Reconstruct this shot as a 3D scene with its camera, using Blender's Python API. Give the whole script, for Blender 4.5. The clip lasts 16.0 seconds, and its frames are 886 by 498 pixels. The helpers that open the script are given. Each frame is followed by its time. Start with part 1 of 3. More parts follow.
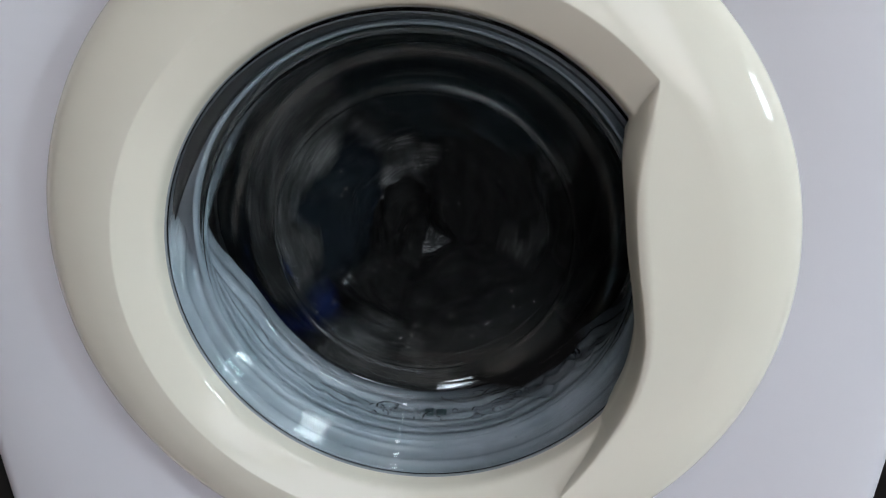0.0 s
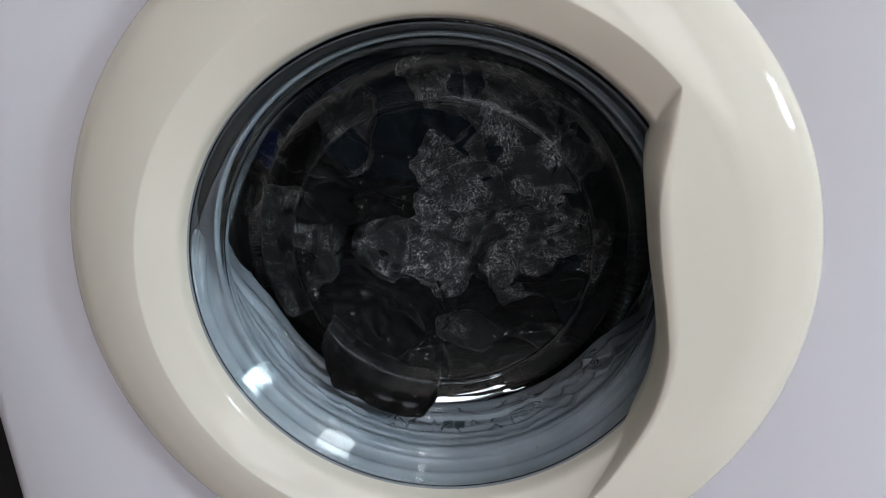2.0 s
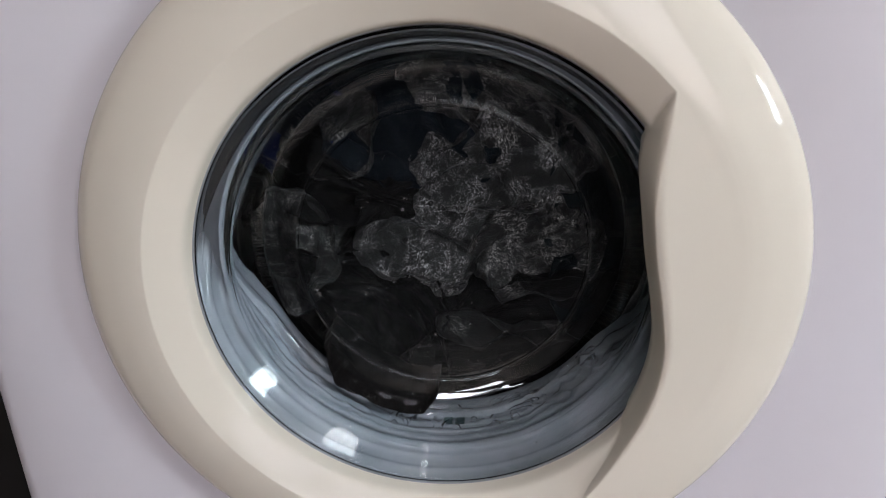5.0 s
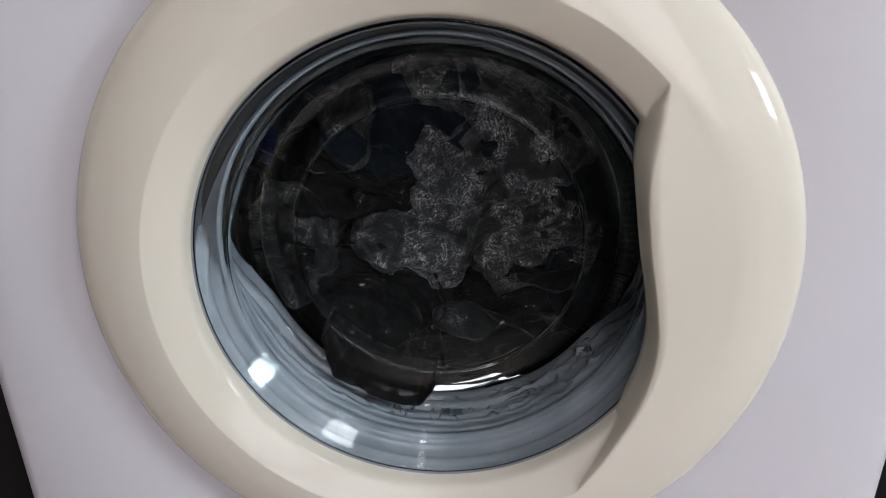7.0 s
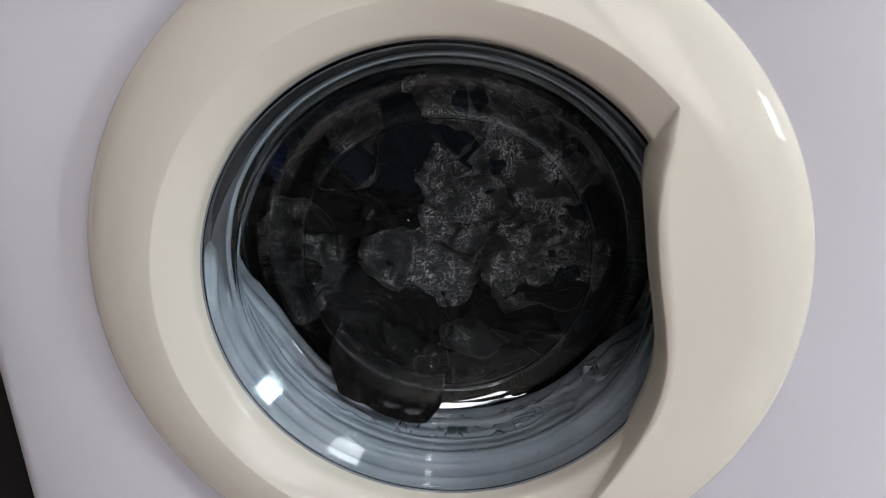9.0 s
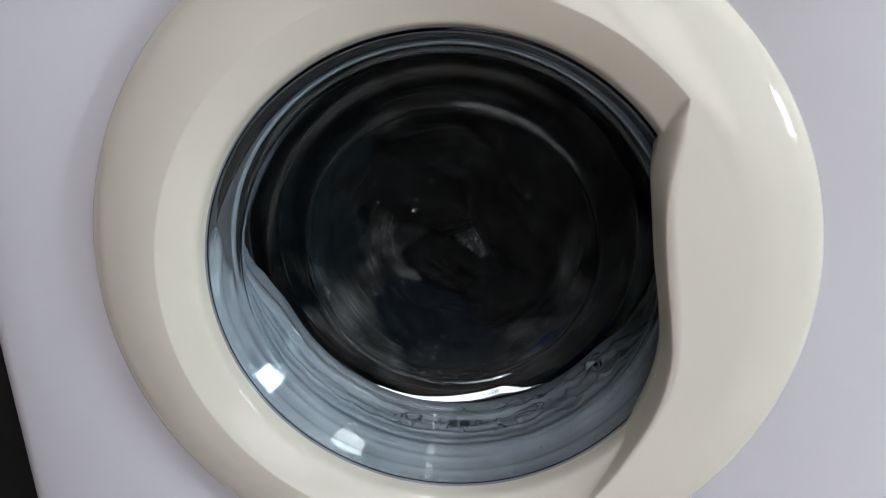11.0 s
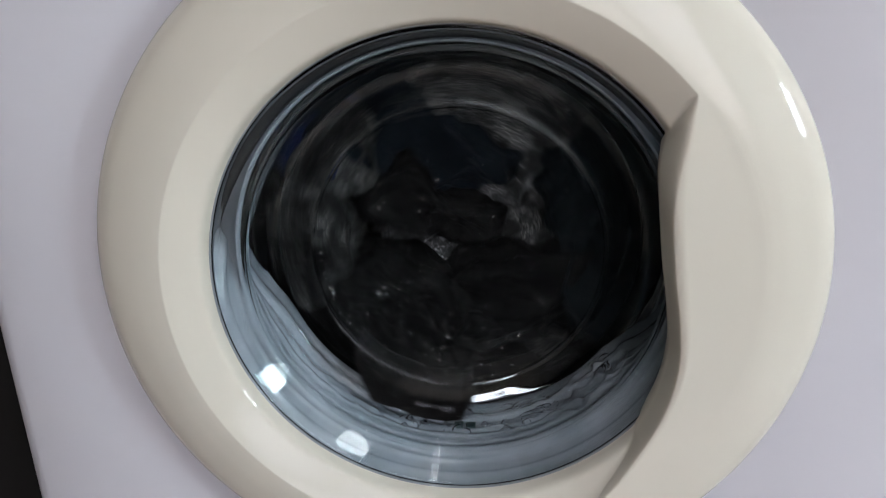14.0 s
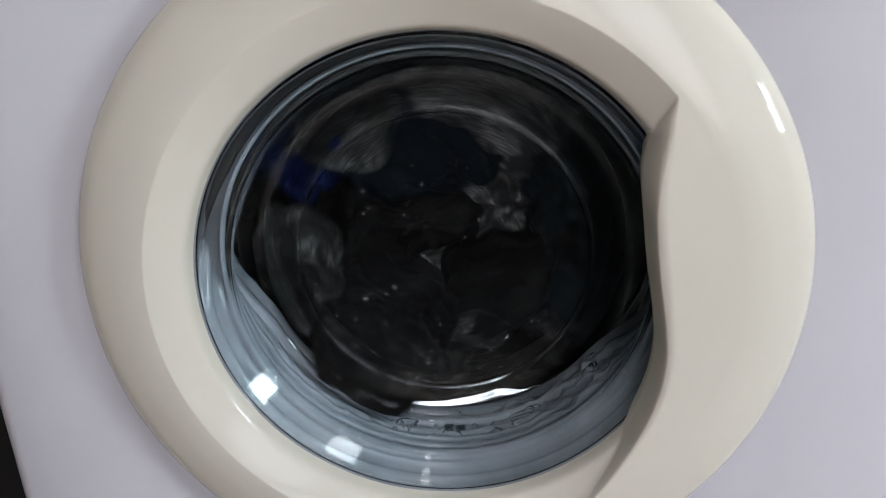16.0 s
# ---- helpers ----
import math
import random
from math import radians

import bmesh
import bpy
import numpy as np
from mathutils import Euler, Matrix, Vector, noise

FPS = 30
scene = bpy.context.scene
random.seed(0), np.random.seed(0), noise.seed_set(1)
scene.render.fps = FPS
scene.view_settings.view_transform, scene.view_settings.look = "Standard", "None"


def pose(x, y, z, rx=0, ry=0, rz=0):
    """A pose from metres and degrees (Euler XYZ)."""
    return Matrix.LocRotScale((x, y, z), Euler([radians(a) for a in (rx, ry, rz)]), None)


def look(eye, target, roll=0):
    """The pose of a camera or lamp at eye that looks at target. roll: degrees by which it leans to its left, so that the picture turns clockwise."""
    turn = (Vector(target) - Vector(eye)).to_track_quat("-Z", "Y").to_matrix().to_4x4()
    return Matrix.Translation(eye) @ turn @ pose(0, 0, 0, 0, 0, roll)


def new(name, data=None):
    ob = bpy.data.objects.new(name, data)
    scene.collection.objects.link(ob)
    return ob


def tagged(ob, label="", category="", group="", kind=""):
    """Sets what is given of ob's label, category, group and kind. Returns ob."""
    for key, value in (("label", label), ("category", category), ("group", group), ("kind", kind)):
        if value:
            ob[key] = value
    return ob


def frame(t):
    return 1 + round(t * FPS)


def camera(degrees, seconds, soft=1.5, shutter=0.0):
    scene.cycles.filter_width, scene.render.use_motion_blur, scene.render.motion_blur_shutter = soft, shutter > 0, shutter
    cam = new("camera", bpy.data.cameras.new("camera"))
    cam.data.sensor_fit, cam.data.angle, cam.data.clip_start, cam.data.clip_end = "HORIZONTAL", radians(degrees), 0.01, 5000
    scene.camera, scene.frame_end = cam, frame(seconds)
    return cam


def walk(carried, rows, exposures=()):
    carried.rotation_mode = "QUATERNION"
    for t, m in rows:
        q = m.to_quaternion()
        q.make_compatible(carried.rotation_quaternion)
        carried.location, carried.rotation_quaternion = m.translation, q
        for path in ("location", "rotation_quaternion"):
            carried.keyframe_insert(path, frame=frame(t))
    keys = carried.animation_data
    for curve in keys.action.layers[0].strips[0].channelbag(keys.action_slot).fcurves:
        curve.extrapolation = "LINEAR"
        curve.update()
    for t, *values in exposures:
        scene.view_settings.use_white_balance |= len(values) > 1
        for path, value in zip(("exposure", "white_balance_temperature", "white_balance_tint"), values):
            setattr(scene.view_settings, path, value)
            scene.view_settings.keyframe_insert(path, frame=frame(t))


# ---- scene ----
cam = camera(68.0, 16.0, soft=1.0, shutter=0.9)
PATH = [
    (0, look((0.0433, -0.3502, 0.6337), (0.0165, 0.0185, 0.4808), 0.18)),
    (0.5, look((0.0402, -0.3498, 0.6332), (0.0123, 0.0193, 0.4816), -0.15)),
    (1, look((0.0379, -0.3502, 0.6305), (0.0104, 0.0208, 0.4836), -0.40)),
    (1.5, look((0.0299, -0.3532, 0.6275), (0.0055, 0.0188, 0.4826), -0.50)),
    (2, look((0.0291, -0.3555, 0.6274), (0.0036, 0.0181, 0.4866), -0.31)),
    (2.5, look((0.0281, -0.3570, 0.6294), (0.0046, 0.0169, 0.4891), -0.75)),
    (3, look((0.0290, -0.3578, 0.6311), (0.0036, 0.0163, 0.4916), -0.52)),
    (3.5, look((0.0286, -0.3586, 0.6308), (0.0028, 0.0150, 0.4902), -0.54)),
    (4, look((0.0270, -0.3594, 0.6312), (0.0019, 0.0140, 0.4899), -0.53)),
    (6.5, look((0.0248, -0.3674, 0.6359), (0.0071, 0.0047, 0.4900), -0.48)),
    (7, look((0.0261, -0.3667, 0.6327), (0.0059, 0.0052, 0.4868), -0.54)),
    (7.5, look((0.0253, -0.3669, 0.6370), (0.0051, 0.0068, 0.4956), -0.43)),
    (8, look((0.0266, -0.3668, 0.6359), (0.0052, 0.0074, 0.4962), -0.25)),
    (8.5, look((0.0246, -0.3660, 0.6365), (0.0031, 0.0084, 0.4976), -0.21)),
    (9, look((0.0235, -0.3667, 0.6359), (0.0008, 0.0080, 0.4977), -0.09)),
    (11.5, look((0.0217, -0.3674, 0.6288), (-0.0026, 0.0074, 0.4910), 1.00)),
    (12, look((0.0236, -0.3671, 0.6296), (-0.0023, 0.0072, 0.4910), 0.73)),
    (12.5, look((0.0229, -0.3676, 0.6288), (-0.0023, 0.0069, 0.4906), 0.82)),
    (13, look((0.0241, -0.3673, 0.6289), (-0.0024, 0.0077, 0.4923), 0.83)),
    (13.5, look((0.0222, -0.3676, 0.6290), (-0.0043, 0.0072, 0.4917), 0.81)),
    (14, look((0.0217, -0.3651, 0.6262), (-0.0060, 0.0100, 0.4902), 0.59)),
    (14.5, look((0.0221, -0.3733, 0.6313), (-0.0061, 0.0016, 0.4948), -0.03)),
    (15, look((0.0215, -0.3708, 0.6316), (-0.0049, 0.0044, 0.4956), 0.04)),
    (15.5, look((0.0228, -0.3688, 0.6322), (-0.0006, 0.0065, 0.4957), -0.14)),
    (16, look((0.0224, -0.3636, 0.6310), (0.0025, 0.0114, 0.4932), -0.35)),
]
# seconds, stops, white balance
BALANCE = [(0, 0, 6150, 10), (1.0, 0, 6180, 10), (1.6, 0, 6230, 11), (2.2, 0, 6330, 14), (3.5, 0, 6560, 20), (6.5, 0, 6500, 17), (9.2, 0, 6460, 16), (11.3, 0, 6290, 12), (14.5, 0, 6300, 14), (16.0, 0, 6300, 14)]
walk(cam, PATH, BALANCE)

# ---- world and light ----
AXIS = 0.47          # height of the drum's axis over the floor
world = bpy.data.worlds.new("world")
scene.world = world
world.use_nodes = True
wn = world.node_tree
sky = wn.nodes.new("ShaderNodeTexSky")
sky.sky_type, sky.sun_disc = "NISHITA", False
sky.sun_elevation, sky.sun_rotation = radians(50), radians(180)
wn.nodes["Background"].inputs["Strength"].default_value = 0.1
wn.links.new(sky.outputs[0], wn.nodes["Background"].inputs["Color"])

# aimed in through the wide opening so the pale floor lights the door
sun = new("sun", bpy.data.lights.new("sun", "SUN"))
sun.data.energy, sun.data.angle, sun.data.color = 2.0, radians(0.5), (1.0, 0.93, 0.86)
sun.matrix_world = look((0.2, -math.cos(radians(50)) * 5, math.sin(radians(50)) * 5), (0, 0, 0))

# a low window in the side wall; a small high one in the wall opposite the machine, with a wide opening added there for
# front fill
SIDE_X, SIDE_Y, SIDE_Z, SIDE_W, SIDE_H = 1.50, -0.685, 0.88, 0.43, 0.34
HIGH_X, HIGH_Y, HIGH_Z, HIGH_W, HIGH_H = 1.15, -1.15, 1.97, 0.50, 0.50
WIDE_X, WIDE_Z, WIDE_W, WIDE_H = 0.36, 0.79, 0.96, 0.72


def window_lamp(name, eye, target, w, h, energy, color):
    lamp = new(name, bpy.data.lights.new(name, "AREA"))
    lamp.data.shape, lamp.data.size, lamp.data.size_y = "RECTANGLE", w, h
    lamp.data.energy, lamp.data.color = energy, color
    lamp.matrix_world = look(eye, target)


window_lamp("side_window_light", (SIDE_X + 0.10, SIDE_Y, SIDE_Z), (0, SIDE_Y, SIDE_Z), SIDE_W, SIDE_H, 28, (0.80, 0.97, 1.0))
window_lamp("high_window_light", (HIGH_X, HIGH_Y - 0.10, HIGH_Z), (HIGH_X, 0, HIGH_Z), HIGH_W, HIGH_H, 18, (0.91, 0.99, 1.0))
# no known window: soft fill added to brighten the machine's front
window_lamp("wide_fill_light", (WIDE_X, HIGH_Y - 0.10, WIDE_Z), (WIDE_X, 0, WIDE_Z), WIDE_W, WIDE_H, 5.2, (1.0, 0.95, 0.95))


# ---- materials ----
def material(name, color, rough=0.5, metal=0.0, dark=None, scale=20.0, amount=0.5, bump=0.0, bump_scale=300.0, sheen=0.0,
             coat=0.0, rough_var=0.0, spec=0.5):
    """A Principled material with two scales of colour change, uneven roughness and fine relief."""
    m = bpy.data.materials.new(name)
    m.use_nodes = True
    nt, b = m.node_tree, m.node_tree.nodes["Principled BSDF"]
    co = nt.nodes.new("ShaderNodeTexCoord")
    big = nt.nodes.new("ShaderNodeTexNoise")
    big.inputs["Scale"].default_value, big.inputs["Detail"].default_value = scale, 6
    fine = nt.nodes.new("ShaderNodeTexNoise")
    fine.inputs["Scale"].default_value, fine.inputs["Detail"].default_value = bump_scale, 4
    for n in (big, fine):
        nt.links.new(co.outputs["Object"], n.inputs["Vector"])
    ramp = nt.nodes.new("ShaderNodeMapRange")
    ramp.inputs["From Min"].default_value, ramp.inputs["From Max"].default_value = 0.35, 0.7
    nt.links.new(big.outputs["Fac"], ramp.inputs["Value"])
    mul = nt.nodes.new("ShaderNodeMath")
    mul.operation = "MULTIPLY"
    mul.inputs[1].default_value = amount
    nt.links.new(ramp.outputs[0], mul.inputs[0])
    mix = nt.nodes.new("ShaderNodeMix")
    mix.data_type = "RGBA"
    mix.inputs["A"].default_value = (*color, 1)
    mix.inputs["B"].default_value = (*(dark or [c * 0.8 for c in color]), 1)
    nt.links.new(mul.outputs[0], mix.inputs["Factor"])
    nt.links.new(mix.outputs["Result"], b.inputs["Base Color"])
    rr = nt.nodes.new("ShaderNodeMapRange")
    rr.inputs["To Min"].default_value, rr.inputs["To Max"].default_value = max(rough - rough_var, 0), rough + rough_var
    nt.links.new(fine.outputs["Fac"], rr.inputs["Value"])
    nt.links.new(rr.outputs[0], b.inputs["Roughness"])
    b.inputs["Metallic"].default_value = metal
    b.inputs["Specular IOR Level"].default_value = spec
    b.inputs["Sheen Weight"].default_value, b.inputs["Coat Weight"].default_value = sheen, coat
    b.inputs["Coat Roughness"].default_value = 0.08
    if bump:
        bp = nt.nodes.new("ShaderNodeBump")
        bp.inputs["Strength"].default_value, bp.inputs["Distance"].default_value = bump, 0.001
        nt.links.new(fine.outputs["Fac"], bp.inputs["Height"])
        nt.links.new(bp.outputs[0], b.inputs["Normal"])
    return m


def glass_material(name, tint=(0.93, 0.965, 0.975), ior=1.35):
    m = bpy.data.materials.new(name)
    m.use_nodes = True
    nt = m.node_tree
    nt.nodes.remove(nt.nodes["Principled BSDF"])
    body = nt.nodes.new("ShaderNodeBsdfGlass")
    body.inputs["Color"].default_value = (*tint, 1)
    body.inputs["Roughness"].default_value, body.inputs["IOR"].default_value = 0.0, ior
    nt.links.new(body.outputs[0], nt.nodes["Material Output"].inputs["Surface"])
    return m


ENAMEL = material("white_enamel", (0.77, 0.755, 0.81), 0.32, dark=(0.735, 0.72, 0.77), scale=4, amount=0.5, bump=0.05, bump_scale=700, rough_var=0.05)
CREAM = material("cream_plastic", (0.815, 0.772, 0.668), 0.045, dark=(0.785, 0.737, 0.63), scale=5, amount=0.5, bump=0.02, bump_scale=900, rough_var=0.02)
RUBBER = material("grey_rubber", (0.25, 0.26, 0.29), 0.24, dark=(0.10, 0.125, 0.14), scale=26, amount=0.6, bump=0.25, bump_scale=140, rough_var=0.10, coat=1.0)
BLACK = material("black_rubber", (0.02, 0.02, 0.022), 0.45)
SEAL = material("grey_seal", (0.30, 0.31, 0.33), 0.18, dark=(0.2, 0.21, 0.225), scale=40, coat=0.6)
STEEL = material("drum_steel", (0.42, 0.42, 0.43), 0.35, metal=1.0, dark=(0.3, 0.3, 0.31), scale=12, bump=0.1, rough_var=0.1)
CHROME = material("polished_steel", (0.80, 0.77, 0.77), 0.14, metal=1.0, scale=60, bump=0.05, rough_var=0.06)
GLASS = glass_material("door_glass")
WATER = bpy.data.materials.new("water")
WATER.use_nodes = True
for slot, value in (("Base Color", (0.98, 0.99, 1.0, 1)), ("Roughness", 0.02), ("IOR", 1.33), ("Transmission Weight", 1.0)):
    WATER.node_tree.nodes["Principled BSDF"].inputs[slot].default_value = value
PLASTER = material("wall_plaster", (0.74, 0.71, 0.68), 0.8, dark=(0.70, 0.67, 0.63), scale=3, bump=0.2, bump_scale=120)
TAUPE = material("tan_plaster", (0.14, 0.105, 0.075), 0.8, dark=(0.11, 0.085, 0.06), scale=3, bump=0.2, bump_scale=120)
# near-black colour puts the shade of the unlit gaps into the walls
SHADEWALL = material("shade_plaster", (0.05, 0.047, 0.045), 0.85, dark=(0.035, 0.033, 0.03), scale=6, bump=0.3, bump_scale=90)
BOUNCE_FLOOR = material("bounce_floor", (0.56, 0.47, 0.42), 0.5, dark=(0.50, 0.42, 0.37), scale=8, bump=0.1)
DIM_FLOOR = material("dim_floor", (0.055, 0.055, 0.058), 0.5, dark=(0.04, 0.04, 0.042), scale=8, bump=0.1)
FRAME = material("window_paint", (0.75, 0.75, 0.74), 0.4)


def cloth_material(name, color, fleck, flecks=0.5, scale=480.0, rough=0.30, spec=0.3, gap=0.50):
    """Wet knit or fleece: dark ground, lighter curled fibres in patches, their colour raised to paint in glints, looped
    relief that glints.
    """
    m = bpy.data.materials.new(name)
    m.use_nodes = True
    nt, b = m.node_tree, m.node_tree.nodes["Principled BSDF"]
    co = nt.nodes.new("ShaderNodeTexCoord")
    patch, fibre, knit = (nt.nodes.new("ShaderNodeTexNoise") for _ in range(3))
    for n, size, detail, bend in ((patch, 26, 6, 1.2), (fibre, scale, 2, 2.6), (knit, scale * 0.22, 4, 0.6)):
        n.inputs["Scale"].default_value, n.inputs["Detail"].default_value, n.inputs["Distortion"].default_value = size, detail, bend
        nt.links.new(co.outputs["Object"], n.inputs["Vector"])

    def ranged(src, a, c, low=0.0):
        r = nt.nodes.new("ShaderNodeMapRange")
        r.inputs["From Min"].default_value, r.inputs["From Max"].default_value, r.inputs["To Min"].default_value = a, c, low
        nt.links.new(src.outputs["Fac"], r.inputs["Value"])
        return r.outputs[0]

    def times(a, c):
        n = nt.nodes.new("ShaderNodeMath")
        n.operation = "MULTIPLY"
        for k, v in enumerate((a, c)):
            if isinstance(v, float):
                n.inputs[k].default_value = v
            else:
                nt.links.new(v, n.inputs[k])
        return n.outputs[0]
    amount = times(times(ranged(patch, gap - 0.06, gap + 0.08, 0.02), ranged(fibre, 0.545, 0.62)), times(ranged(knit, 0.36, 0.60), float(flecks)))
    mix = nt.nodes.new("ShaderNodeMix")
    mix.data_type = "RGBA"
    mix.inputs["A"].default_value, mix.inputs["B"].default_value = (*color, 1), (*fleck, 1)
    nt.links.new(amount, mix.inputs["Factor"])
    nt.links.new(mix.outputs["Result"], b.inputs["Base Color"])
    b.inputs["Roughness"].default_value = rough
    b.inputs["Specular IOR Level"].default_value = spec
    bp, bq = nt.nodes.new("ShaderNodeBump"), nt.nodes.new("ShaderNodeBump")
    bp.inputs["Strength"].default_value, bp.inputs["Distance"].default_value = 1.0, 0.0016
    bq.inputs["Strength"].default_value, bq.inputs["Distance"].default_value = 0.6, 0.004
    nt.links.new(fibre.outputs["Fac"], bp.inputs["Height"])
    nt.links.new(knit.outputs["Fac"], bq.inputs["Height"])
    nt.links.new(bq.outputs[0], bp.inputs["Normal"])
    nt.links.new(bp.outputs[0], b.inputs["Normal"])
    return m


CHARCOAL = cloth_material("charcoal_fleece", (0.0115, 0.011, 0.011), (0.78, 0.74, 0.75), 1.0, spec=0.5, gap=0.455)
GREYKNIT = cloth_material("grey_black_knit", (0.0115, 0.011, 0.011), (0.70, 0.66, 0.64), 1.0, spec=0.35, gap=0.44)
SOOT = cloth_material("soot_knit", (0.010, 0.0095, 0.0095), (0.55, 0.52, 0.50), 0.9, spec=0.3, gap=0.49)
NAVY = cloth_material("navy_cotton", (0.006, 0.009, 0.013), (0.05, 0.06, 0.08), 0.4, spec=0.12)
BLUE = cloth_material("blue_cotton", (0.006, 0.012, 0.06), (0.02, 0.03, 0.10), 0.6, spec=0.15)
JET = cloth_material("black_cotton", (0.007, 0.0065, 0.0065), (0.10, 0.095, 0.09), 0.6, spec=0.10, gap=0.55)
TEAL = cloth_material("black_green_cotton", (0.007, 0.010, 0.012), (0.08, 0.10, 0.11), 0.5, spec=0.14, gap=0.55)


# ---- mesh helpers ----
def part(name, bm, mat, parent=None, label="", smooth=True):
    me = bpy.data.meshes.new(name)
    bm.to_mesh(me)
    bm.free()
    if smooth:
        for p in me.polygons:
            p.use_smooth = True
    me.materials.append(mat)
    ob = new(name, me)
    if parent:
        ob.parent = parent
    if label:
        tagged(ob, label)
    return ob


def thing(name, label, category, at=(0, 0, 0), group="", kind=""):
    ob = new(name)
    ob.location = at
    return tagged(ob, label, category, group, kind)


def lathe(profile, n=180, closed=False):
    """Turns (radius, y) about the y axis."""
    bm = bmesh.new()
    rings = []
    for r, y in profile:
        rings.append([bm.verts.new((r * math.cos(a), y, r * math.sin(a))) for a in (2 * math.pi * i / n for i in range(n))])
    pairs = list(zip(rings, rings[1:])) + ([(rings[-1], rings[0])] if closed else [])
    for a, b in pairs:
        for i in range(n):
            bm.faces.new((a[i], a[(i + 1) % n], b[(i + 1) % n], b[i]))
    bmesh.ops.recalc_face_normals(bm, faces=bm.faces)
    return bm


def smooth_line(points, steps=6):
    """Catmull-Rom through the points."""
    pts = [Vector(p) for p in points]
    pts = [2 * pts[0] - pts[1]] + pts + [2 * pts[-1] - pts[-2]]
    out = []
    for a, b, c, d in zip(pts, pts[1:], pts[2:], pts[3:]):
        for k in range(steps):
            t = k / steps
            out.append(0.5 * (2 * b + (c - a) * t + (2 * a - 5 * b + 4 * c - d) * t * t + (3 * b - a - 3 * c + d) * t ** 3))
    return [tuple(p) for p in out] + [tuple(pts[-2])]


def box(x0, x1, y0, y1, z0, z1, bevel=0.0):
    bm = bmesh.new()
    bmesh.ops.create_cube(bm, size=1)
    for v in bm.verts:
        v.co = ((x0 + x1) / 2 + v.co.x * (x1 - x0), (y0 + y1) / 2 + v.co.y * (y1 - y0), (z0 + z1) / 2 + v.co.z * (z1 - z0))
    if bevel:
        bmesh.ops.bevel(bm, geom=bm.edges[:], offset=bevel, segments=3, affect="EDGES", profile=0.5)
    return bm


# ---- the room ----
def structure(name, bm, mat, label):
    return tagged(part(name, bm, mat, None, smooth=False), label, name.split("_")[0], kind="structure")


RX0, RX1, RY0, RY1, RH = -1.0, SIDE_X, HIGH_Y, 0.72, 2.35
# unseen floor: pale strip bounces light up, dark strip keeps glass reflections dim
structure("floor", box(RX0, RX1, -0.66, RY1, -0.1, 0.0), BOUNCE_FLOOR, "pinkish beige floor strip added to bounce light up at the door")
structure("floor_south", box(RX0, RX1, RY0, -0.66, -0.1, 0.0), DIM_FLOOR, "dark grey floor strip added to keep reflections in the glass dark")
# unseen band, added to keep reflections in the glass bowl dark
structure("dado", box(RX0, RX1, RY0, RY0 + 0.012, 0.0, 0.34), SHADEWALL, "dark band added to keep reflections in the glass dark")
structure("ceiling", box(RX0, RX1, RY0, RY1, RH, RH + 0.1), TAUPE, "plain dull tan ceiling")
structure("wall_back", box(RX0, RX1, RY1, RY1 + 0.1, 0, RH), SHADEWALL, "wall behind the washing machine, coloured dark as shade")
structure("wall_west", box(RX0 - 0.1, RX0, RY0, -0.02, 0, RH), TAUPE, "plain dull tan side wall")
structure("wall_niche", box(-0.56, -0.46, -0.02, RY1, 0, RH), SHADEWALL, "wall beside the washing machine, coloured dark as shade")
structure("wall_corner", box(RX0 - 0.1, -0.56, -0.02, 0.08, 0, RH), TAUPE, "plain dull tan wall corner")
structure("wall_pier", box(0.46, RX1, 0.02, RY1, 0, RH), SHADEWALL, "wall beside the washing machine, coloured dark as shade")


def join_boxes(boxes):
    bm = bmesh.new()
    for b in boxes:
        t = box(*b)
        me = bpy.data.meshes.new("tmp")
        t.to_mesh(me)
        t.free()
        bm.from_mesh(me)
        bpy.data.meshes.remove(me)
    return bm


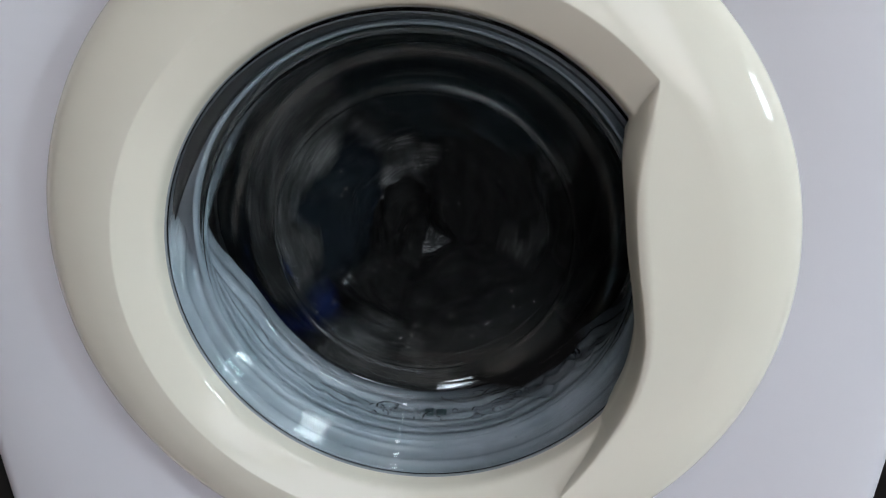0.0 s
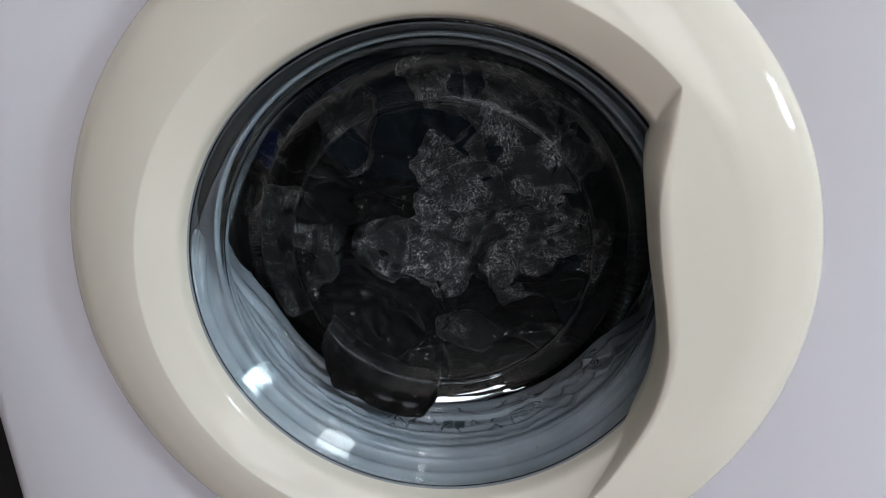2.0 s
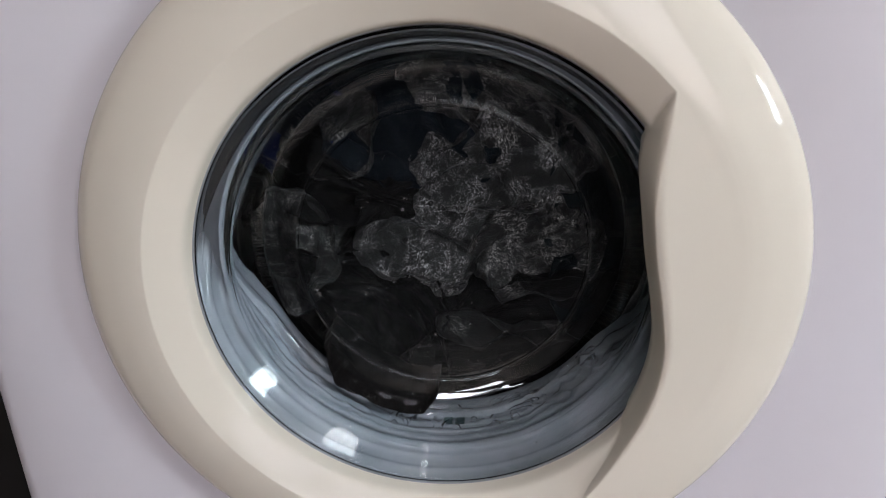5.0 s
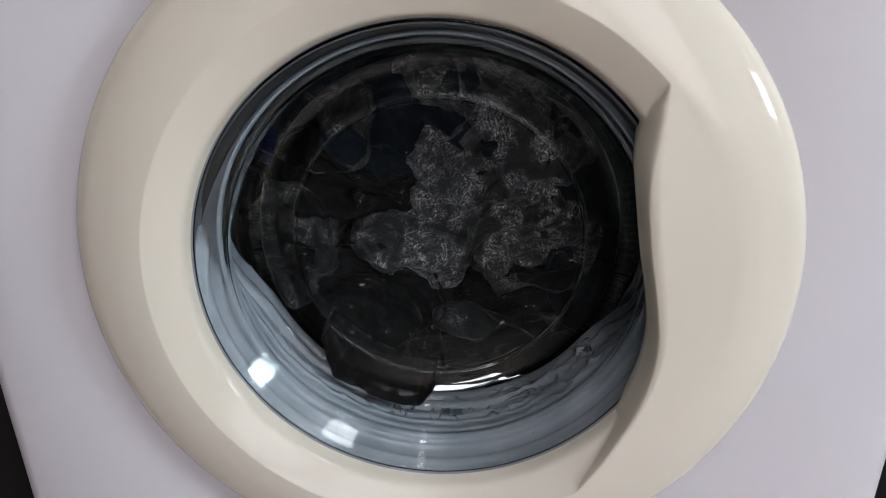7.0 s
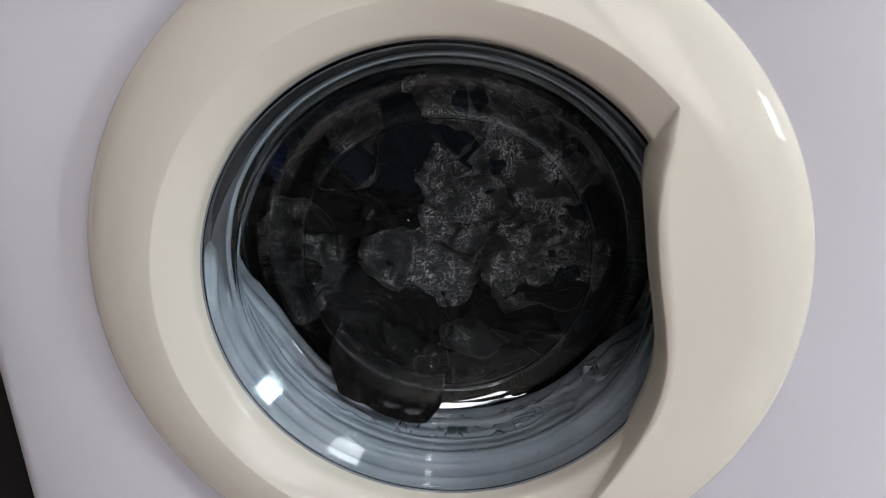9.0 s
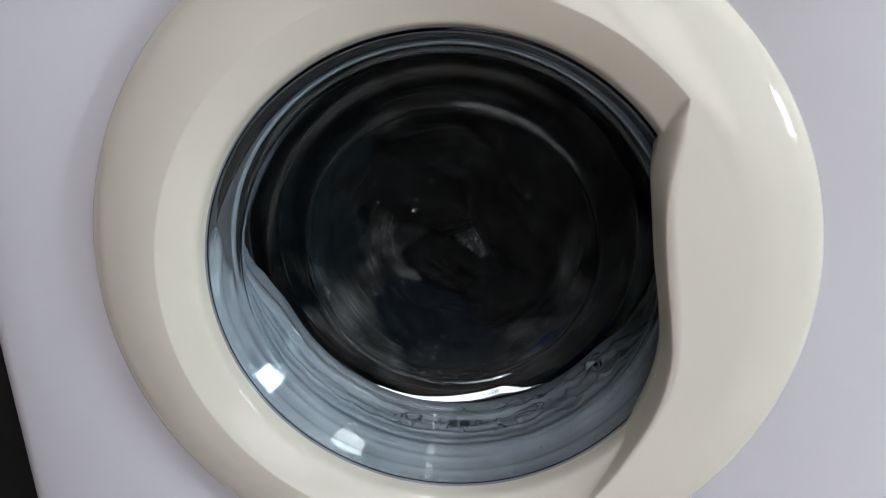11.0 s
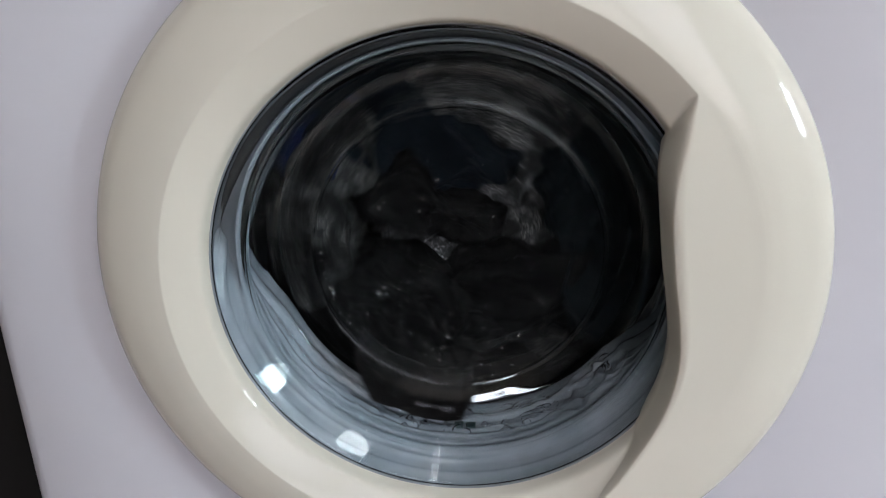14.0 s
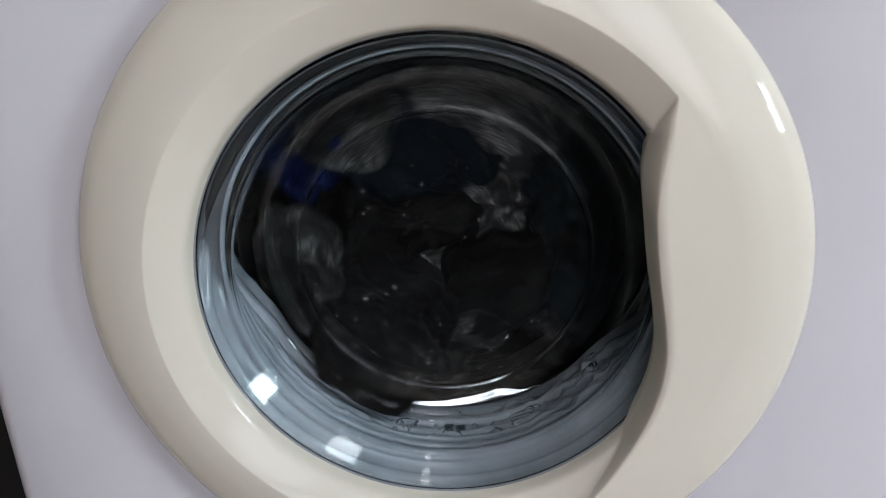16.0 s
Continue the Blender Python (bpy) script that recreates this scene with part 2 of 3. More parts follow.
def south_wall():
    y0, y1 = RY0 - 0.12, RY0
    a0, a1, c0, c1 = WIDE_X - WIDE_W / 2, WIDE_X + WIDE_W / 2, WIDE_Z - WIDE_H / 2, WIDE_Z + WIDE_H / 2
    x0, x1, z0, z1 = HIGH_X - HIGH_W / 2, HIGH_X + HIGH_W / 2, HIGH_Z - HIGH_H / 2, HIGH_Z + HIGH_H / 2
    structure("wall_south", join_boxes([(RX0, a0, y0, y1, 0, RH), (a0, a1, y0, y1, 0, c0), (a0, a1, y0, y1, c1, RH), (a1, x0, y0, y1, 0, RH),
                                        (x0, x1, y0, y1, 0, z0), (x0, x1, y0, y1, z1, RH), (x1, RX1, y0, y1, 0, RH)]), PLASTER, "plain off-white wall with a window and an added fill opening")
    win = thing("window_1", "small high white window in the plastered wall", "window", (HIGH_X, RY0 - 0.04, HIGH_Z), kind="structure")
    w, h = HIGH_W / 2, HIGH_H / 2
    for b in ((-w, w, h - 0.03, h), (-w, w, -h, -h + 0.03), (-w, -w + 0.03, -h + 0.03, h - 0.03), (w - 0.03, w, -h + 0.03, h - 0.03)):
        part("window_frame", box(b[0], b[1], -0.02, 0.02, b[2], b[3]), FRAME, win, smooth=False)
    # made-up framed opening that holds the front fill light
    win = thing("fill_opening", "wide white framed opening added for front fill light", "window", (WIDE_X, RY0 - 0.04, WIDE_Z), kind="structure")
    w, h = WIDE_W / 2, WIDE_H / 2
    for b in ((-w, w, h - 0.04, h), (-w, w, -h, -h + 0.04), (-w, -w + 0.04, -h + 0.04, h - 0.04), (w - 0.04, w, -h + 0.04, h - 0.04), (-0.03, 0.03, -h + 0.04, h - 0.04)):
        part("window_frame", box(b[0], b[1], -0.02, 0.02, b[2], b[3]), FRAME, win, smooth=False)


def side_window():
    y0, y1, z0, z1 = SIDE_Y - SIDE_W / 2, SIDE_Y + SIDE_W / 2, SIDE_Z - SIDE_H / 2, SIDE_Z + SIDE_H / 2
    x0, x1 = RX1, RX1 + 0.12
    structure("wall_east", join_boxes([(x0, x1, RY0, y0, 0, RH), (x0, x1, y1, RY1, 0, RH), (x0, x1, y0, y1, 0, z0), (x0, x1, y0, y1, z1, RH)]), PLASTER,
              "plain off-white wall with a window")
    win = thing("window_2", "white painted casement window in the plastered wall", "window", (RX1 + 0.04, SIDE_Y, SIDE_Z), kind="structure")
    w, h = SIDE_W / 2, SIDE_H / 2
    for b in ((-w, w, h - 0.04, h), (-w, w, -h, -h + 0.04), (-w, -w + 0.04, -h + 0.04, h - 0.04), (w - 0.04, w, -h + 0.04, h - 0.04), (-0.025, 0.095, -h + 0.04, h - 0.04)):
        part("window_frame", box(-0.02, 0.02, b[0], b[1], b[2], b[3]), FRAME, win, smooth=False)


south_wall()
side_window()

GLOW = bpy.data.materials.new("tube_glow")
GLOW.use_nodes = True
GLOW.node_tree.nodes["Principled BSDF"].inputs["Emission Color"].default_value = (1.0, 0.97, 0.95, 1)
GLOW.node_tree.nodes["Principled BSDF"].inputs["Emission Strength"].default_value = 28
ceiling_light = thing("ceiling_light", "lit white strip light under the ceiling", "ceiling light", (0.08, -0.80, RH))
part("housing", box(-0.05, 0.05, -0.30, 0.30, -0.04, 0.0, 0.004), FRAME, ceiling_light)
part("diffuser", box(-0.04, 0.04, -0.28, 0.28, -0.075, -0.041, 0.012), GLOW, ceiling_light, "glowing white diffuser")


# ---- the washing machine ----
machine = thing("washing_machine", "white front-loading washing machine with a round cream door", "washing machine", (0, 0, AXIS))


def front_panel():
    """Sheet front with a round hole for the door and rounded edges."""
    hx, up, down, n = 0.304, 0.38, 0.40, 240
    angles = sorted([2 * math.pi * i / n for i in range(n)] + [math.atan2(z, x) % (2 * math.pi) for x in (hx, -hx) for z in (up, -down)])
    bm = bmesh.new()

    def ring(inset, y):
        out = []
        for a in angles:
            c, s = math.cos(a), math.sin(a)
            k = min((hx - inset) / max(abs(c), 1e-9), ((up if s > 0 else down) - inset) / max(abs(s), 1e-9))
            out.append(bm.verts.new((c * k, y, s * k)))
        return out
    rings = [[bm.verts.new((r * math.cos(a), y, r * math.sin(a))) for a in angles] for r, y in ((0.180, 0.03), (0.180, 0.001), (0.181, 0.0))]
    rings += [ring(0.030, 0.0), ring(0.014, 0.0)] + [ring(0.014 * (1 - math.sin(q)), 0.014 * (1 - math.cos(q))) for q in (0.4, 0.8, 1.2, math.pi / 2)] + [ring(0, 0.03)]
    for a, b in zip(rings, rings[1:]):
        for i in range(len(a)):
            j = (i + 1) % len(a)
            if (a[i].co - a[j].co).length > 1e-7 or (b[i].co - b[j].co).length > 1e-7:
                bm.faces.new((a[i], a[j], b[j], b[i]))
    bmesh.ops.recalc_face_normals(bm, faces=bm.faces)
    return bm


part("front_panel", front_panel(), ENAMEL, machine, "white enamelled steel front panel")
for x in (-0.3025, 0.3005):
    part("side_panel", box(x, x + 0.002, 0.0305, 0.55, -0.40, 0.38), ENAMEL, machine, smooth=False)
part("back_panel", box(-0.300, 0.300, 0.548, 0.55, -0.40, 0.38), ENAMEL, machine, smooth=False)
part("top_panel", box(-0.30, 0.30, 0.0, 0.55, 0.381, 0.40, 0.004), ENAMEL, machine)
part("plinth", box(-0.29, 0.29, 0.012, 0.54, -0.45, -0.401), ENAMEL, machine, smooth=False)
for x in (-0.25, 0.25):
    for y in (0.06, 0.50):
        foot = part("foot", lathe([(0.001, -0.01), (0.02, -0.01), (0.02, 0.01), (0.001, 0.01)], 24), BLACK, machine)
        foot.matrix_basis = pose(x, y, -0.46, 90)

door = thing("door", "", "", (0, 0, 0))
door.parent = machine
door["label"] = "round cream plastic door with a broad grip and a glass bowl"

RIDGE_R, RIDGE_Y, RIM_R, RIM_Y = 0.1705, -0.0205, 0.1506, 0.0014
GRIP_TOP, GRIP_LOW = 43.6, -57.0
# the grip's edge: angle, radius
GRIP = smooth_line([(-57, 0.1703), (-52, 0.1645), (-40, 0.1535), (-27, 0.1458), (-14, 0.1380), (-6, 0.1322), (2, 0.1280), (9, 0.1262), (17, 0.1272), (25, 0.1318), (32, 0.1415), (39, 0.1575), (43.6, 0.1703)], 8)


def grip_edge(deg):
    for (a, r), (b, q) in zip(GRIP, GRIP[1:]):
        if deg <= b:
            return min(RIDGE_R, r + (q - r) * (deg - a) / (b - a))
    return RIDGE_R


def dish(r):
    """The door's inner face: a shallow cone that rolls over steeply at the glass."""
    k = min(max((RIDGE_R - r) / (RIDGE_R - RIM_R), 0), 1)
    return RIDGE_Y + (RIM_Y - RIDGE_Y) * (0.63 * k + 0.37 * k ** 26)


def door_ring():
    """Convex outer band, crest, dished inner face; over the grip the crest runs on as a plateau to a steep wall."""
    outer_line = smooth_line([(0.2080, -0.0004), (0.2085, -0.0030), (0.2135, -0.0034), (0.2158, -0.0052), (0.2137, -0.0098), (0.2060, -0.0152), (0.190, -0.0193), (0.180, -0.0206), (0.174, -0.0209)], 4)
    n = 720
    bm = bmesh.new()
    cols = []
    for i in range(n):
        deg = 360 * i / n
        d = deg - 360 if deg > 180 else deg
        prof = list(outer_line)
        on = GRIP_LOW < d < GRIP_TOP
        edge = grip_edge(d) if on else RIDGE_R
        drop = min(max((RIDGE_R - edge) / 0.006, 0), 1) if on else 0
        lean = 0.0015 + 0.0075 * math.exp(-((d - 38) / 9) ** 2)
        foot = edge - lean * drop
        low = dish(foot) if foot > RIM_R else RIM_Y - 0.004
        for k in range(8):
            t = k / 7
            r = RIDGE_R + 0.0015 + (edge + 0.0012 - RIDGE_R - 0.0015) * t
            prof.append((r, RIDGE_Y - 0.0003))
        top = prof[-1][1]
        for k in range(1, 9):
            t = k / 8
            prof.append((edge + 0.0012 - (0.0012 + edge - foot) * t ** 0.75, top + (low - top) * (t ** 1.5)))
        end = min(foot, RIM_R)
        for k in range(1, 13):
            t = (k / 12) ** 0.4
            r = foot + (end - foot) * t
            prof.append((r, dish(r) if foot > RIM_R else low))
        prof.append((end - 0.0004, prof[-1][1] + 0.002))
        prof.append((end + 0.001, 0.008))
        a = radians(deg)
        cols.append([bm.verts.new((r * math.cos(a), y, r * math.sin(a))) for r, y in prof])
    for i in range(n):
        a, b = cols[i], cols[(i + 1) % n]
        for k in range(len(a) - 1):
            bm.faces.new((a[k], b[k], b[k + 1], a[k + 1]))
    bmesh.ops.remove_doubles(bm, verts=bm.verts, dist=1e-6)
    bmesh.ops.recalc_face_normals(bm, faces=bm.faces)
    return bm


part("door_frame", door_ring(), CREAM, door, "glossy cream plastic ring with a broad grip")
part("door_seal", lathe([(0.1515, 0.0016), (0.1503, 0.0018), (0.1499, 0.0030), (0.1499, 0.0060), (0.1540, 0.0095), (0.1560, 0.0095)], 240, True), SEAL, door, "thin grey seal round the glass")


def glass_bowl():
    front = smooth_line([(0.1496, 0.0032), (0.1478, 0.0034), (0.1460, 0.0048), (0.1450, 0.0060), (0.1400, 0.0117), (0.1352, 0.0172), (0.1342, 0.0188), (0.1335, 0.0205), (0.1326, 0.0300), (0.1312, 0.0405),
                         (0.1284, 0.0482), (0.1240, 0.0526), (0.1190, 0.0546), (0.1150, 0.0551), (0.1060, 0.0554), (0.1030, 0.0558), (0.1010, 0.0568), (0.0990, 0.0561), (0.0955, 0.0560), (0.06, 0.0570), (0.025, 0.0578), (0.0, 0.0580)], 4)
    back = smooth_line([(0.0, 0.0630), (0.025, 0.0628), (0.06, 0.0620), (0.104, 0.0605), (0.1190, 0.0596), (0.1290, 0.0556), (0.1342, 0.0465), (0.1362, 0.0320), (0.1374, 0.0230),
                        (0.141, 0.0155), (0.144, 0.0115), (0.147, 0.0080), (0.1485, 0.0062), (0.1496, 0.0048)], 4)
    bm = lathe(front, 240)
    bm2 = lathe(back + front[:1], 240)
    me = bpy.data.meshes.new("tmp")
    bm2.to_mesh(me)
    bm2.free()
    bm.from_mesh(me)
    bpy.data.meshes.remove(me)
    bmesh.ops.remove_doubles(bm, verts=bm.verts, dist=1e-5)
    bmesh.ops.recalc_face_normals(bm, faces=bm.faces)
    return bm


bowl = part("glass_bowl", glass_bowl(), GLASS, door, "thick clear glass bowl with wet streaks")
bowl.visible_shadow = False


def gasket_mesh():
    """Front lip, bead and tunnel; the tunnel is wide above and drawn in towards the drain fold below."""
    front = smooth_line([(0.170, 0.010), (0.156, 0.0095), (0.1530, 0.0115), (0.1505, 0.0135), (0.1492, 0.0160), (0.1492, 0.0185), (0.1475, 0.0225), (0.1460, 0.0245), (0.1442, 0.0254), (0.1430, 0.0254), (0.1404, 0.0262), (0.1391, 0.0288), (0.1397, 0.0312), (0.1448, 0.0322), (0.1450, 0.0342), (0.1402, 0.0354)], 4)
    n = 480
    bm, cols = bmesh.new(), []
    plain = front
    for i in range(n):
        a = 2 * math.pi * i / n
        low = max(0.0, 0.10 - math.sin(a + 0.10))
        k = min(1, low * 1.5)
        k = k * k * (3 - 2 * k)
        w = noise.noise(Vector((math.cos(a) * 5, 2.2, math.sin(a) * 5)))
        side = 1 + 2.2 * math.exp(-((math.degrees(a) - 318) / 22) ** 2)
        fold = 0.0012 * side * noise.noise(Vector((math.cos(a) * 16, 0.3, math.sin(a) * 16))) * k
        w *= side
        g = min(1, max(0, math.sin(a) * 1.3 + 0.25))
        g = g * g * (3 - 2 * g)
        front = [(r + 0.0012 * g * (r < 0.1420) + 0.004 * g * (r > 0.1445) + 0.025 * g * (r > 0.1425) * (y > 0.03), y - 0.008 * g * (r < 0.1420) * (y < 0.0315) + 0.056 * g * min(1, max(0, (r - 0.1418) / 0.0015) * (y < 0.03))) for r, y in plain]
        rs = [0.1402, 0.1424, 0.1428, 0.1402, 0.1397, 0.1412, 0.1402 + fold, 0.1425 - fold, 0.1408, 0.1388 + fold, 0.1386, 0.1400, 0.1383, 0.1392, 0.1455]
        ys = [0.0400, 0.0410, 0.0432, 0.0444, 0.0462, 0.0500, 0.0545 + 0.002 * w, 0.0630 - 0.002 * w, 0.0650 - 0.002 * w, 0.0662 - 0.002 * w, 0.0700, 0.0760, 0.0832, 0.0868, 0.0885]
        tail = [(r + (0.0340 * (1 - k) * min(1, (y - 0.036) / 0.03)), y) for r, y in zip(rs, ys)] + [(0.178, 0.0890)]
        tunnel = smooth_line([front[-1]] + tail, 6)[1:]
        deg = math.degrees(a)
        rough = k * (0.0007 + 0.0042 * math.exp(-((deg - 316) / 15) ** 2) + 0.0012 * math.exp(-((deg - 240) / 14) ** 2))
        tunnel = [(r - rough * max(0, 1 - 3.2 * abs(noise.noise(Vector((deg * 0.10, y * 75 + deg * 0.05, 4.0))))) * min(1, max(0, (0.082 - y) / 0.006)), y) for r, y in tunnel]
        line = front + tunnel
        cols.append([bm.verts.new((r * math.cos(a), y, r * math.sin(a))) for r, y in line])
    for i in range(n):
        p, q = cols[i], cols[(i + 1) % n]
        for k in range(len(p) - 1):
            bm.faces.new((p[k], q[k], q[k + 1], p[k + 1]))
    bmesh.ops.recalc_face_normals(bm, faces=bm.faces)
    return bm


gasket = part("door_gasket", gasket_mesh(), RUBBER, machine, "wet grey rubber door gasket with folds")



def shade_arc():
    """Black arc added as painted shade behind the bead, over the upper half of the mouth."""
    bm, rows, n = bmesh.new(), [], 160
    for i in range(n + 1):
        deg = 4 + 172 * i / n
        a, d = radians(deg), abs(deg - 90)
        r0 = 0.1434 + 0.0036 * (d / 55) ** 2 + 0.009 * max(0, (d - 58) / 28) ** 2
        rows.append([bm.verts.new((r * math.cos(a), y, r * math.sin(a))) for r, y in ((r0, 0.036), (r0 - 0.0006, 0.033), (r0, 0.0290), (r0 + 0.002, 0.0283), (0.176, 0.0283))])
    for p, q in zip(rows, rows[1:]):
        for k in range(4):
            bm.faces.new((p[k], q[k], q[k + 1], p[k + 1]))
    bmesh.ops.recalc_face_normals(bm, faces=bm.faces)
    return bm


part("shade_arc", shade_arc(), BLACK, machine, "black arc added as shade behind the gasket bead")


def mouth_ring():
    """Steel ring added behind the gasket to mirror light in a crescent below; drawn back behind it above."""
    profile = smooth_line([(0.1365, 0.0960), (0.1338, 0.0925), (0.1338, 0.0905), (0.1352, 0.0897), (0.1395, 0.0880), (0.1430, 0.0905), (0.150, 0.0940)], 4)
    bm = lathe(profile, 240)
    for v in bm.verts:
        r = math.hypot(v.co.x, v.co.z)
        up = min(1, max(0, v.co.z / r + 0.93) * 5)
        k = (r + 0.030 * up) / r
        v.co = (v.co.x * k, v.co.y, v.co.z * k)
    return bm


# turned 5 degrees to place the mirrored crescent
part("mouth_ring", mouth_ring(), CHROME, machine, "polished steel ring added at the drum mouth to mirror light").matrix_basis = pose(0, 0, 0, 0, 0, 5)

drum = thing("drum", "", "", (0, 0, 0))
drum.parent = machine
drum["label"] = "steel drum that turns behind the door"
part("drum_shell", lathe([(0.160, 0.094), (0.160, 0.100), (0.20, 0.101), (0.235, 0.115), (0.238, 0.13), (0.238, 0.40), (0.22, 0.42), (0.002, 0.42)], 120), STEEL, drum)
for k in range(3):
    rib = part("lifter", lathe([(0.001, 0.0), (0.03, 0.004), (0.022, 0.04), (0.001, 0.05)], 16), STEEL, drum)
    a = 120 * k + 20
    rib.matrix_basis = pose(0.232 * math.cos(radians(a)), 0.27, 0.232 * math.sin(radians(a)), 0, 90 - a, 0) @ Matrix.Diagonal((1, 3.5, 1, 1)) @ pose(0, 0, 0, 90)


# ---- laundry ----
def crumple(center, size, turn, seed, bulge=1.0, layer=0.0):
    """A heaped garment: a flattened lump with a ragged outline, gathered into folds, pressed flat where the glass holds it back."""
    bm = bmesh.new()
    bmesh.ops.create_icosphere(bm, subdivisions=6, radius=1)
    m = Matrix.Rotation(radians(turn), 3, "Y")
    off = Vector((seed * 7.3, seed * 3.1, seed * 5.7))
    grain = Matrix.Diagonal((0.45, 1, 1.25))
    for v in bm.verts:
        p = v.co.copy()
        q = Vector((p.x * size[0], p.y * size[1], p.z * size[2]))
        warp = noise.noise_vector(q * 16 + off) * 0.9
        f1 = 1 - abs(noise.noise(grain @ q * 26 + warp * 1.2 + off)) * 2.2
        f2 = 1 - abs(noise.noise(grain @ q * 70 + warp * 2.0 + off * 1.7)) * 2.2
        f3 = noise.noise(q * 150 + off)
        d = 0.0055 * f1 + 0.0026 * f2 + 0.0010 * f3 + 0.022 * noise.noise(q * 14 + off * 0.6) + 0.008 * noise.noise(q * 38 + off)
        n = Vector((p.x / size[0], p.y / size[1], p.z / size[2])).normalized()
        q = m @ (q + n * d) + Vector(center)
        r = math.hypot(q.x, q.z)
        lim = 0.1335 if q.y < 0.095 else 0.150
        if r > lim and q.y < 0.11:
            q.x *= lim / r
            q.z *= lim / r
            r = lim
        wall = 0.0655 + 0.0200 * min(1, max(0, (r - 0.106) / 0.016)) * bulge + layer
        if q.y < wall:
            q.y = wall + (wall - q.y) * 0.10 + 0.0050 * max(0, 0.9 - f1) + 0.0024 * max(0, 1 - f2) + 0.0006 * f3
        v.co = q
    return bm


# kind, cloth, centre, half sizes, turn, seed, depth behind the glass, label
GARMENTS = [
    ("jumper", CHARCOAL, (0.034, 0.098, 0.054), (0.066, 0.044, 0.036), -12, 1, 0.0020, "wet charcoal fleece jumper pressed against the glass"),
    ("jumper", CHARCOAL, (-0.014, 0.098, -0.014), (0.050, 0.044, 0.030), 18, 2, 0.0008, "wet charcoal fleece sleeve pressed against the glass"),
    ("scarf", CHARCOAL, (0.012, 0.098, 0.018), (0.052, 0.040, 0.026), -28, 12, 0.0026, "wet charcoal fleece scarf bunched behind the glass"),
    ("cardigan", GREYKNIT, (0.030, 0.100, 0.110), (0.060, 0.052, 0.036), 12, 3, 0.0036, "wet dark grey knitted cardigan in the drum"),
    ("jumper", GREYKNIT, (0.068, 0.098, 0.004), (0.044, 0.044, 0.044), -35, 13, 0.0016, "wet grey-black knitted jumper in the drum"),
    ("scarf", SOOT, (0.042, 0.094, -0.068), (0.046, 0.032, 0.008), 8, 14, 0.0024, "wet grey-black knitted scarf end in a fold"),
    ("sock", SOOT, (-0.112, 0.092, -0.006), (0.036, 0.050, 0.040), 10, 5, 0.0010, "wet grey-black knitted sock in the drum"),
    ("sock", SOOT, (-0.076, 0.094, 0.076), (0.036, 0.044, 0.026), -38, 15, 0.0022, "wet soot-grey knitted sock in the drum"),
    ("shirt", NAVY, (-0.055, 0.104, 0.110), (0.110, 0.056, 0.062), 30, 4, 0.0060, "wet navy cotton shirt in the drum"),
    ("trousers", TEAL, (0.116, 0.100, 0.024), (0.058, 0.056, 0.110), 5, 6, 0.0044, "wet greenish black cotton trousers in the drum"),
    ("t_shirt", JET, (0.050, 0.100, -0.082), (0.105, 0.046, 0.054), -14, 7, 0.0030, "wet black cotton t-shirt in the drum"),
    ("t_shirt", JET, (-0.060, 0.102, 0.036), (0.058, 0.044, 0.032), 12, 8, 0.0006, "wet black cotton t-shirt in the drum"),
    ("trousers", JET, (-0.066, 0.098, -0.070), (0.085, 0.050, 0.066), 34, 9, 0.0028, "wet black cotton trousers in the drum"),
    ("shirt", BLUE, (-0.105, 0.138, 0.065), (0.050, 0.050, 0.050), 60, 10, 0.0100, "wet dark blue cotton shirt deep in the drum"),
    ("towel", JET, (0.0, 0.200, -0.01), (0.180, 0.080, 0.180), 0, 11, 0.0120, "large wet black towel at the back of the drum"),
]
laundry = []
for name, mat, c, s, turn, seed, layer, label in GARMENTS:
    ob = part(name, crumple(c, s, turn, seed, 0.6 if seed == 5 else 1.0, layer), mat)
    tagged(ob, label, name.replace("_", "-"), "laundry in the drum")
    ob.location = (0, 0, AXIS)
    laundry.append(ob)


def flap():
    """The hem of a garment that hangs out between glass and gasket."""
    bm = bmesh.new()
    rows = []
    nu, nv = 90, 24
    for side in (0, 1):
        grid = []
        for i in range(nu + 1):
            u = i / nu
            deg = 216 + 53 * u
            a = radians(deg)
            far = 0.1000 + 0.0285 * min(1, u * 3.2) ** 0.7 * min(1, (1 - u) * 9) ** 0.5 + 0.0022 * noise.noise(Vector((u * 11, 3, 0))) + 0.0012 * noise.noise(Vector((u * 37, 1, 0)))
            far = min(far, 0.1345)
            line = []
            for j in range(nv + 1):
                v = j / nv
                r = 0.098 + (far - 0.098) * v
                y = 0.0720 - 0.024 * v + 0.0025 * noise.noise(Vector((u * 9, v * 4, 1.5))) + (0.010 * (1 - v ** 6) if side else 0.0)
                line.append(bm.verts.new((r * math.cos(a), y, r * math.sin(a))))
            grid.append(line)
        rows.append(grid)
    for g in rows:
        for i in range(nu):
            for j in range(nv):
                bm.faces.new((g[i][j], g[i + 1][j], g[i + 1][j + 1], g[i][j + 1]))
    a, b = rows
    rim = lambda g: [g[i][0] for i in range(nu + 1)] + [g[nu][j] for j in range(1, nv + 1)] + [g[i][nv] for i in range(nu - 1, -1, -1)] + [g[0][j] for j in range(nv - 1, 0, -1)]
    ra, rb = rim(a), rim(b)
    for i in range(len(ra)):
        j = (i + 1) % len(ra)
        bm.faces.new((ra[i], ra[j], rb[j], rb[i]))
    bmesh.ops.recalc_face_normals(bm, faces=bm.faces)
    return bm


hem = part("skirt", flap(), JET)
tagged(hem, "wet black cotton skirt with its hem over the gasket", "skirt", "laundry in the drum")
